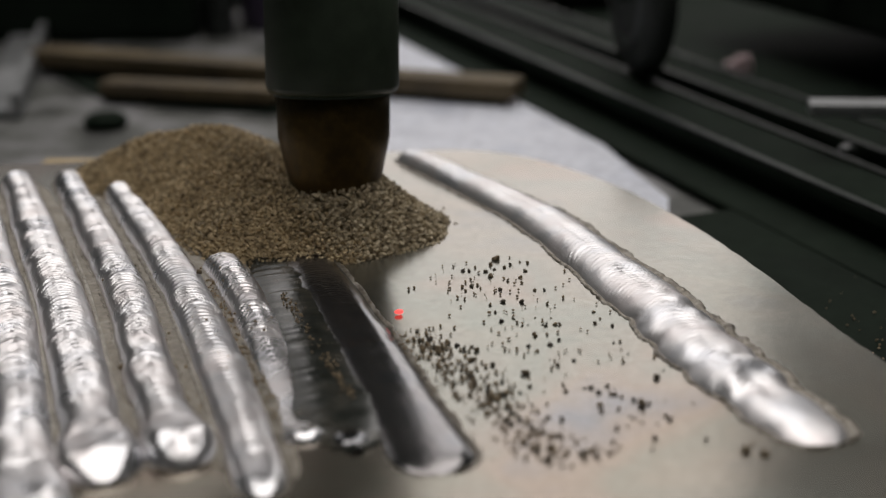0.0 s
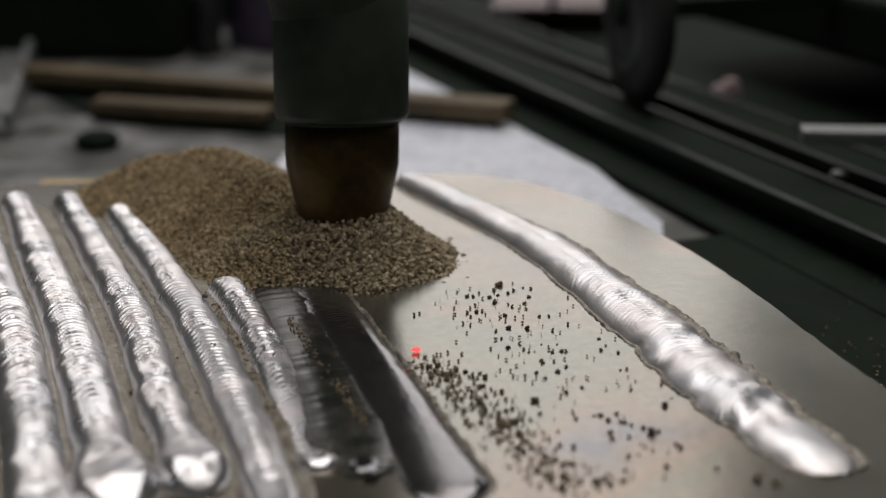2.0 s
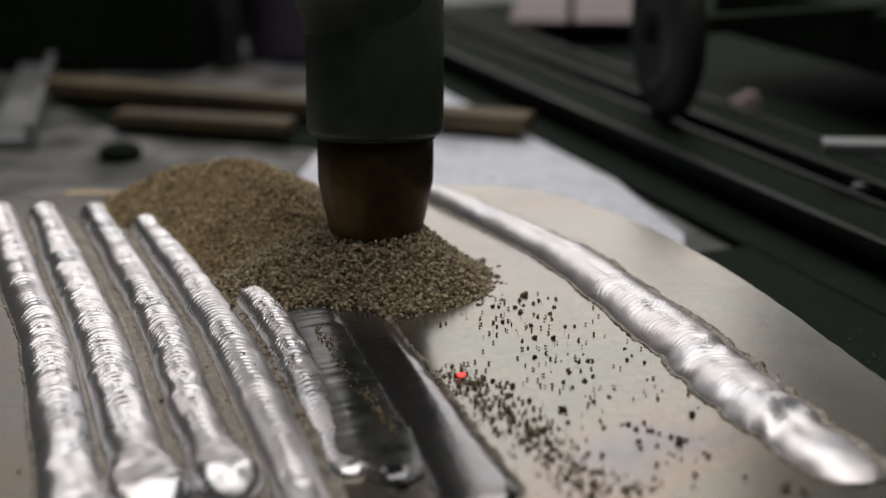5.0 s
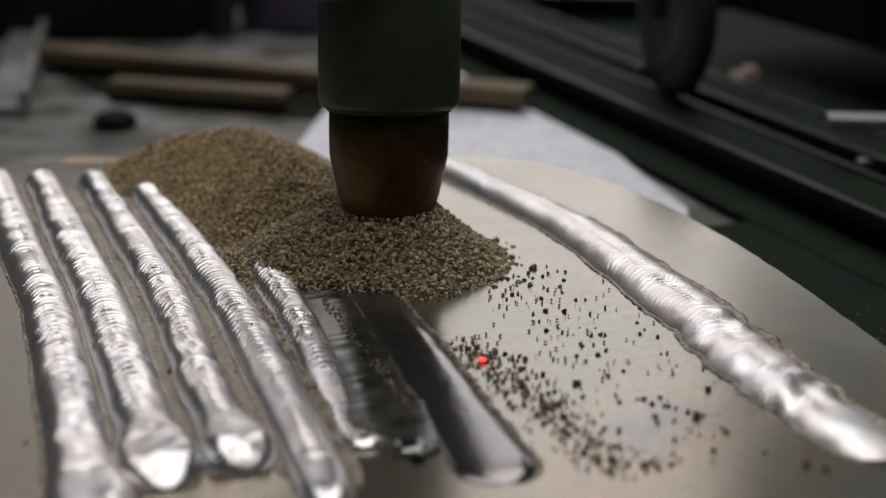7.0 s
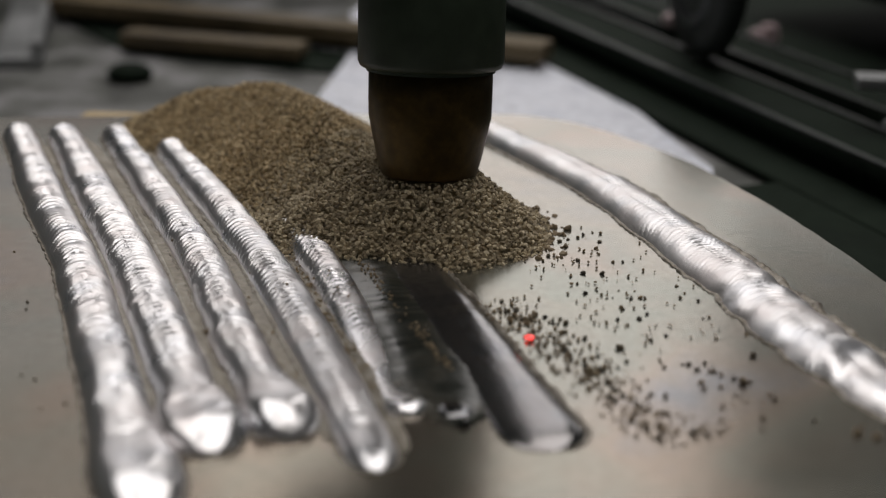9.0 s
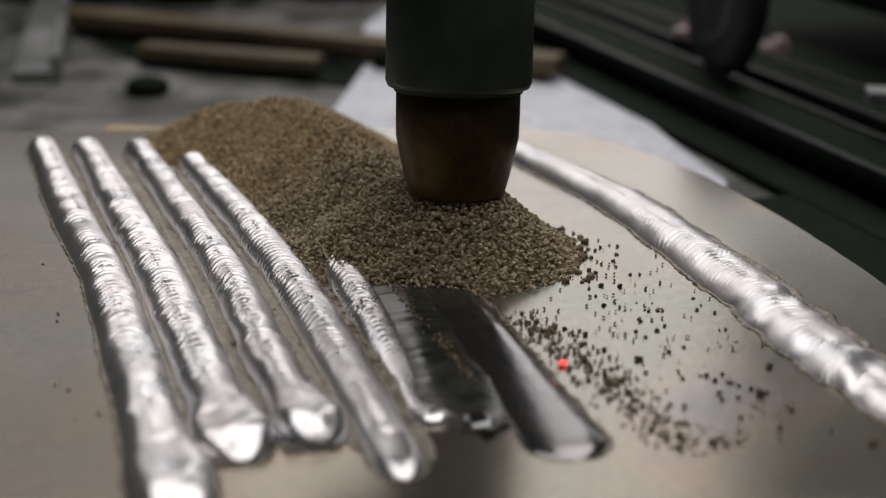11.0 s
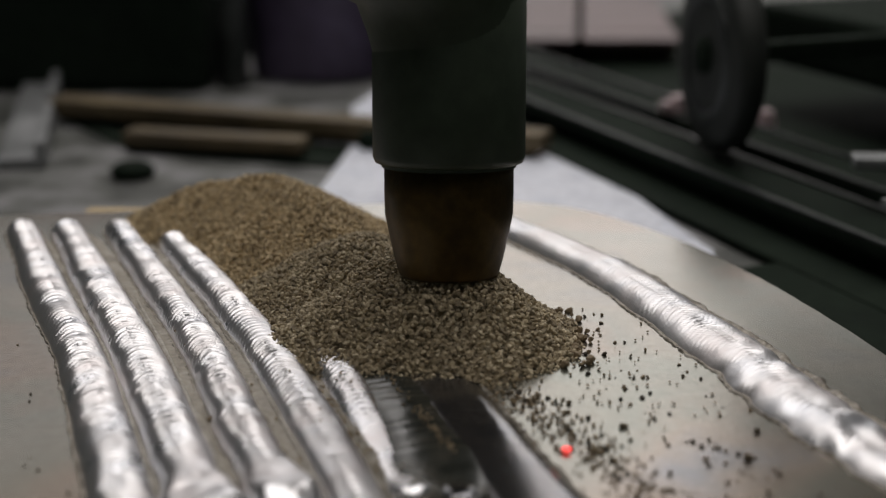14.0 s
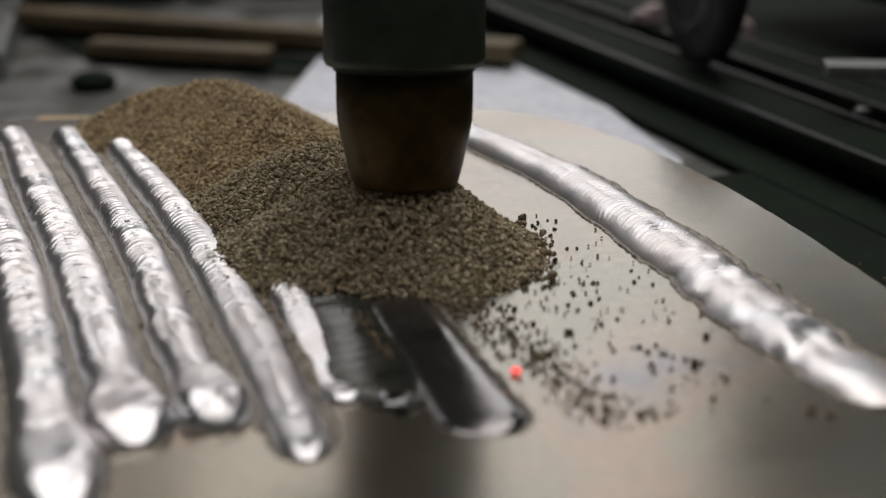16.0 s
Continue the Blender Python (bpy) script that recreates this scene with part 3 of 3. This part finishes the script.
for v in bm.verts:
    k = 1 + 0.25 * noise.noise(v.co * 1.7)
    v.co = (v.co.x * 0.00095 * k, v.co.y * 0.0011 * k, v.co.z * 0.0003)
laser = tagged(part("laser_spot", bm, M_LASER, smooth=True), "small glowing red laser spot on the plate", "laser spot")


# ---- loose grains on the plate ----
loose = thing("loose_flux_granules", "dark scattered flux granules strewn over the bright plate", "flux granules", kind="stuff")
GRAINS = []
for k, w in enumerate(grain_shapes(8, 2, 77)[0]):
    f = grain_shapes(1, 2, 77)[1]
    me = bpy.data.meshes.new("grain")
    me.from_pydata([tuple(p) for p in w], [], [tuple(int(i) for i in q) for q in f])
    me.materials.append(M_LOOSE)
    GRAINS.append(me)


def grain(x, y, z, r, k):
    ob = new("grain", GRAINS[k % 8])
    ob.parent = loose
    ob.matrix_local = pose(x, y, z + r * 0.35, 0, 0, 0) @ Matrix.Diagonal((r, r, r * 0.8, 1)) @ pose(0, 0, 0, 40 * k, 70 * k, 110 * k)


rng = np.random.default_rng(40)
k = 0
for x, y, z, r in ((0.003, 0.048, 0.0026, 0.0008), (0.0, 0.0, 0.0003, 0.0009), (0.076, 0.001, 0, 0.0009), (0.1, 0.0, 0, 0.001), (0.097, -0.012, 0, 0.0011),
                   (0.074, 0.059, 0, 0.0005), (0.082, 0.018, 0, 0.0005), (0.082, 0.005, 0, 0.0006), (0.066, 0.063, 0, 0.0006), (0.070, 0.039, 0, 0.0007),
                   (0.067, 0.0665, 0, 0.0009), (0.0665, 0.055, 0, 0.0008), (0.113, -0.030, 0, 0.0012), (0.116, -0.031, 0, 0.0009)):
    grain(x, y, z, r, k)
    k += 1
for i in range(120):
    a = rng.uniform(0, 1) ** 0.8
    cx, cy = 0.051 + a * 0.031, 0.024 - a * 0.060
    d = rng.normal(0.001, 0.0036)
    grain(cx + d * 0.93 + rng.uniform(0, 0.004), cy + d * 0.37, 0, rng.uniform(0.00034, 0.00072), k)
    k += 1
for i in range(90):
    a = rng.uniform(0, 1)
    cx, cy = 0.058 + a * 0.036, 0.060 - a * 0.098
    d = abs(rng.normal(0, 0.013))
    grain(cx + d * 0.93, cy + d * 0.37, 0, rng.uniform(0.00022, 0.00062), k)
    k += 1
for i in range(22):
    y = rng.uniform(-0.04, 0.12)
    grain(-0.026 - 0.5 * y - rng.uniform(0.0, 0.05), y, 0, rng.uniform(0.0002, 0.00042), k)
    k += 1
# grains caught in the grooves between the beads, and fine dust
pts = []
for (x0, y0), (x1, y1), n, wd, up in (((0.0045, 0.052), (0.0335, -0.022), 190, 0.0009, 0.0003), ((-0.020, 0.066), (0.026, -0.036), 70, 0.0010, 0.0003), ((0.0228, 0.040), (0.0460, -0.014), 130, 0.0006, 0.0011),
                                  ((-0.035, 0.066), (0.010, -0.035), 40, 0.0012, 0.0003), ((0.052, 0.022), (0.083, -0.034), 420, 0.0034, 0.0003), ((0.065, 0.055), (0.085, 0.0), 110, 0.012, 0.0003), ((0.060, 0.066), (0.066, 0.040), 40, 0.006, 0.0003)):
    a = rng.uniform(0, 1, n)
    d = rng.normal(0, wd, n)
    pts.append(np.stack([x0 + a * (x1 - x0) + d * 0.93, y0 + a * (y1 - y0) + d * 0.37, np.full(n, up)], 1))
for (x0, y0), (x1, y1), n in (((-0.026, 0.071), (0.008, -0.008), 26), ((-0.013, 0.072), (0.022, -0.007), 40), ((0.000, 0.066), (0.026, 0.013), 46), ((-0.040, 0.069), (-0.005, -0.009), 12)):
    a = rng.uniform(0, 1, n)
    u = rng.uniform(-0.9, 0.9, n)
    pts.append(np.stack([x0 + a * (x1 - x0) + u * 0.0043 * 0.92, y0 + a * (y1 - y0) + u * 0.0043 * 0.39, 0.0025 * (1 - np.abs(u) ** 2.1) ** 0.85 + 0.0001], 1))
spill = np.stack([rng.normal(0.168, 0.012, 260), rng.normal(0.055, 0.03, 260), np.full(260, BENCH_Z + 0.0036)], 1)
pts.append(spill[spill[:, 0] + 0.42 * spill[:, 1] > 0.178])
pts = np.vstack(pts)
grain_cloud("small_grains", pts, rng.uniform(0.00015, 0.00045, len(pts)), 41, 1, loose, "fine dark flux crumbs in the grooves", M_LOOSE)


# ---- things on the bench behind ----
def put(ob, x, y, z=BENCH_Z, turn=0.0):
    ob.matrix_world = pose(x, y, z, 0, 0, turn)
    return ob


def sheet():
    bm = bmesh.new()
    ring = [bm.verts.new(p) for p in ((-0.024, 0.176, 0), (0.100, 0.170, 0), (0.113, 0.178, 0), (0.114, 0.196, 0), (0.105, 0.226, 0), (0.093, 0.270, 0), (0.072, 0.333, 0), (0.042, 0.413, 0), (0.03, 0.5, 0), (-0.02, 0.5, 0), (-0.03, 0.43, 0), (-0.018, 0.37, 0))]
    f = bm.faces.new(ring)
    ext = bmesh.ops.extrude_face_region(bm, geom=[f])
    bmesh.ops.translate(bm, vec=(0, 0, 0.002), verts=[v for v in ext["geom"] if isinstance(v, bmesh.types.BMVert)])
    bmesh.ops.recalc_face_normals(bm, faces=bm.faces)
    bmesh.ops.translate(bm, vec=(0, 0, BENCH_Z + 0.0002), verts=bm.verts)
    tagged(part("pale_sheet", bm, M_SHEET), "pale bluish-white sheet lying on the bench", "sheet")


sheet()


def slab(outline, z, high, edge):
    """A flat piece cut to an outline."""
    bm = bmesh.new()
    f = bm.faces.new([bm.verts.new((x, y, z)) for x, y in outline])
    ext = bmesh.ops.extrude_face_region(bm, geom=[f])
    bmesh.ops.translate(bm, vec=(0, 0, high), verts=[v for v in ext["geom"] if isinstance(v, bmesh.types.BMVert)])
    bmesh.ops.recalc_face_normals(bm, faces=bm.faces)
    bmesh.ops.bevel(bm, geom=[e for e in bm.edges if all(v.co.z > z + high / 2 for v in e.verts)], offset=edge, segments=2, affect="EDGES")
    return bm


# thin black slab that paints the shadow round the wood strips
mat = slab([(-0.112, 0.343), (-0.070, 0.329), (-0.018, 0.314), (-0.010, 0.345), (-0.06, 0.37), (-0.158, 0.405)], BENCH_Z + 0.0002, 0.001, 0.0003)
tagged(part("strip_shade", mat, M_BLACK), "thin dark slab standing in for the shade under the wood strips", "mat")


def wood_strip(length, deep, high, label, notch=None):
    t = thing("wood_strip", label, "wood strip", "wood strips on the bench")
    part("board", box(length, deep, high * 0.72, 0.0012, (0, 0, high * 0.28)), M_WOOD, t)
    part("spacer", box(length * 0.96, deep * 0.8, high * 0.275, 0.0006), M_BLACK, t, "dark spacer under the board")
    if notch:
        part("nail_block", box(0.016, deep * 0.4, high * 0.7, 0.001, (notch, -deep * 0.72, 0)), M_BLACK, t)
    return t


put(wood_strip(0.079, 0.013, 0.008, "short light brown wood strip on the bench"), -0.074, 0.337, BENCH_Z + 0.0013, turn=-12.5)
put(wood_strip(0.236, 0.016, 0.010, "long brown wood batten on the bench", 0.05), -0.050, 0.366, BENCH_Z + 0.0023, turn=-18.5)

lump = part("dark_rag", lathe([(0.002, 0.0), (0.008, 0.0005), (0.0088, 0.003), (0.006, 0.0055), (0.001, 0.0062)], 24), M_BLACK, smooth=True)
put(tagged(lump, "small dark scrap lying on the bench", "scrap"), -0.098, 0.298)

angle = thing("steel_angle", "pale grey steel angle bar lying on the bench", "steel bar")
part("flange", box(0.019, 0.19, 0.005, 0.001, (0.0055, 0, 0)), M_GREY, angle)
part("web", box(0.004, 0.19, 0.006, 0.001, (0.013, 0, 0.0052)), M_GREY, angle)
put(angle, -0.177, 0.398, turn=16)

# guide rail and carriage
U = Vector((0.42, -0.907, 0)).normalized()
RAIL_TURN = math.degrees(math.atan2(U.y, U.x))
RAIL_AT = pose(0.135, 0.205, BENCH_Z, 0, 0, RAIL_TURN)
bed = thing("track_bed", "flat black track bed lying on the bench beside the plate", "track bed", at=RAIL_AT)
part("bed_plate", box(0.95, 0.50, 0.003, 0.001, (-0.05, 0.238, 0.0002)), M_BLACK, bed)
part("side_plate", box(0.415, 0.048, 0.003, 0.001, (0.2275, -0.0365, 0.0002)), M_BLACK, bed)
for y, w in ((0.0165, 0.026), (0.0535, 0.022), (0.36, 0.024)):
    rail = thing("guide_rail", "dark steel guide rail with paler strips for its edge highlights", "guide rail", "guide rails of the carriage",
                 at=RAIL_AT @ pose(0, y, 0.0032))
    part("rail_web", box(0.9, w - 0.008, 0.006, 0.001), M_BLACK, rail)
    part("rail_head", box(0.9, w, 0.004, 0.0008, (0, 0, 0.0061)), M_BLACK, rail)
    if y == 0.0165:
        # bolt head added to catch a small glint at this spot
        spot = RAIL_AT.inverted() @ Vector((0.1705, 0.2110, BENCH_Z))
        part("bolt", lathe([(0.0012, 0.0), (0.0026, 0.0001), (0.0026, 0.0012), (0.0018, 0.002), (0.0004, 0.0023)], 20), M_GREY, rail, "grey bolt head added for a small metal glint", smooth=True).matrix_local = pose(spot.x, spot.y - y, 0.0102)
    # paler, glossier strips put the highlights along the rail's edges into colour
    for side in (-1, 1):
        part("rail_highlight", box(0.9, 0.0016, 0.0012, 0.0004, (0, side * (w / 2 - 0.001), 0.0102)), M_RAIL, rail, "paler strip for the highlight on the rail's edge")


def wheel(parent, x, y):
    w = part("wheel", lathe([(0.014, -0.0055), (0.032, -0.0055), (0.0342, -0.004), (0.035, 0.0), (0.0342, 0.004), (0.032, 0.0055), (0.014, 0.0055)], 56), M_RUBBER, parent, "black rubber tyre", smooth=True)
    w.matrix_local = pose(x, y, 0.0501, 90, 0, -12)
    part("rim", lathe([(0.004, -0.005), (0.019, -0.005), (0.0215, -0.0068), (0.0242, -0.0064), (0.0247, -0.0045), (0.0247, 0.0045), (0.0242, 0.0064), (0.0215, 0.0068), (0.019, 0.005), (0.004, 0.005)], 48), M_RAIL, w, "dull steel rim", smooth=True)
    part("hub", lathe([(0.002, -0.009), (0.006, -0.0085), (0.007, -0.0051), (0.007, 0.0051), (0.006, 0.0085), (0.002, 0.009)], 24), M_BLACK, w, smooth=True)
    return w


carriage = thing("welding_carriage", "black welding carriage with rubber wheels standing on the guide rails", "carriage", at=RAIL_AT)
wheel(carriage, -0.07, 0.0225)
wheel(carriage, -0.07, 0.36)
part("chassis", box(0.20, 0.22, 0.026, 0.004, (-0.09, 0.222, 0.026)), M_BLACK, carriage)
part("axle", box(0.007, 0.326, 0.007, 0.001, (-0.07, 0.191, 0.0466)), M_BLACK, carriage)

bar = thing("steel_bar", "pale flat steel bar propped across the dark rails", "steel bar", at=pose(0.215, 0.206, BENCH_Z, 0, 0, -3))
part("bar", box(0.115, 0.010, 0.004, 0.001, (0, 0, 0.0262)), M_GREY, bar)
for x in (0.014, 0.046):
    part("foot", box(0.012, 0.010, 0.0228, 0.001, (x, 0, 0.0033)), M_BLACK, bar)

# dark clutter further back
crate = thing("black_case", "black equipment case standing behind the bench strips", "case")
part("case_body", box(0.34, 0.16, 0.105, 0.006), M_BLACK, crate)
part("case_lid", box(0.344, 0.164, 0.014, 0.004, (0, 0, 0.1055)), M_BLACK, crate)
put(crate, -0.281, 0.56)
can = thing("metal_flask", "dull dark metal flask standing on the bench", "flask")
part("flask_body", lathe([(0.007, 0), (0.0078, 0.001), (0.0078, 0.045), (0.004, 0.052), (0.004, 0.06)], 40), M_RAIL, can, smooth=True)
put(can, -0.100, 0.50)
purple = thing("violet_tub", "dark violet plastic tub standing on the bench", "tub")
part("rim_band", lathe([(0.0425, 0.050), (0.0438, 0.0505), (0.0445, 0.056), (0.0432, 0.0565)], 40), M_PURPLE, purple, smooth=True)
part("tub_body", lathe([(0.036, 0), (0.038, 0.003), (0.042, 0.06), (0.044, 0.064), (0.039, 0.064), (0.036, 0.006)], 40), M_PURPLE, purple, smooth=True)
put(purple, -0.060, 0.545)
carton = thing("pink_carton", "pale pink carton standing on the bench", "carton")
part("carton_body", box(0.088, 0.16, 0.018, 0.002), M_PINK, carton)
part("carton_flap", box(0.088, 0.03, 0.002, 0.0005, (0, -0.0955, 0.0155)), M_PINK, carton)
put(carton, 0.090, 0.66)
post = thing("thin_post", "thin dark upright rod standing before the carton", "rod")
part("rod", lathe([(0.0018, 0.001), (0.0018, 0.07), (0.001, 0.071)], 16), M_BLACK, post, smooth=True)
part("foot_plate", lathe([(0.006, 0), (0.006, 0.0012), (0.002, 0.002)], 20), M_BLACK, post)
put(post, 0.079, 0.535)
# pale blocks added where pinkish light glints past the wheel
block = thing("pink_block", "small pale pink block standing in for a glint behind the wheel", "block", "pink blocks by the rails")
part("block_body", box(0.011, 0.007, 0.005, 0.001), M_BLUSH, block)
part("block_cap", box(0.005, 0.0072, 0.002, 0.0005, (0.002, 0, 0.0052)), M_BLUSH, block)
put(block, 0.1546, 0.3854, BENCH_Z + 0.0034, turn=10)
copy_thing(block, pose(0.1145, 0.3570, BENCH_Z + 0.0147, 0, 0, 24))


# ---- movement ----
def motions():
    rows = [(0.0, 0.0268, 0.0900, 0.0100, -0.0006), (4.0, 0.0307, 0.0793, 0.0112, -0.0003), (6.5, 0.0331, 0.0715, 0.0120, -0.0001),
            (9.0, 0.0358, 0.0635, 0.0129, 0.0000), (12.5, 0.0394, 0.0525, 0.0140, 0.0006), (16.0, 0.0437, 0.0415, 0.0152, 0.0012)]
    walk(welding_torch, [(t, pose(x, y, z, -7)) for t, x, y, z, h in rows])
    walk(heap, [(t, pose(x + 0.0012 * (1 - t / 16), y, h)) for t, x, y, z, h in rows])
    walk(carriage, [(t, Matrix.Translation((x - 0.0430, y - 0.0415, 0)) @ RAIL_AT) for t, x, y, z, h in rows])
    spots = [(0.0, 0.049, 0.031), (1.5, 0.051, 0.026), (3.5, 0.054, 0.020), (7.0, 0.058, 0.010), (9.0, 0.0595, 0.003), (12.5, 0.064, -0.007), (14.5, 0.066, -0.012), (16.0, 0.067, -0.017)]
    walk(laser, [(t, pose(x, y, 0.0006)) for t, x, y in spots])


motions()
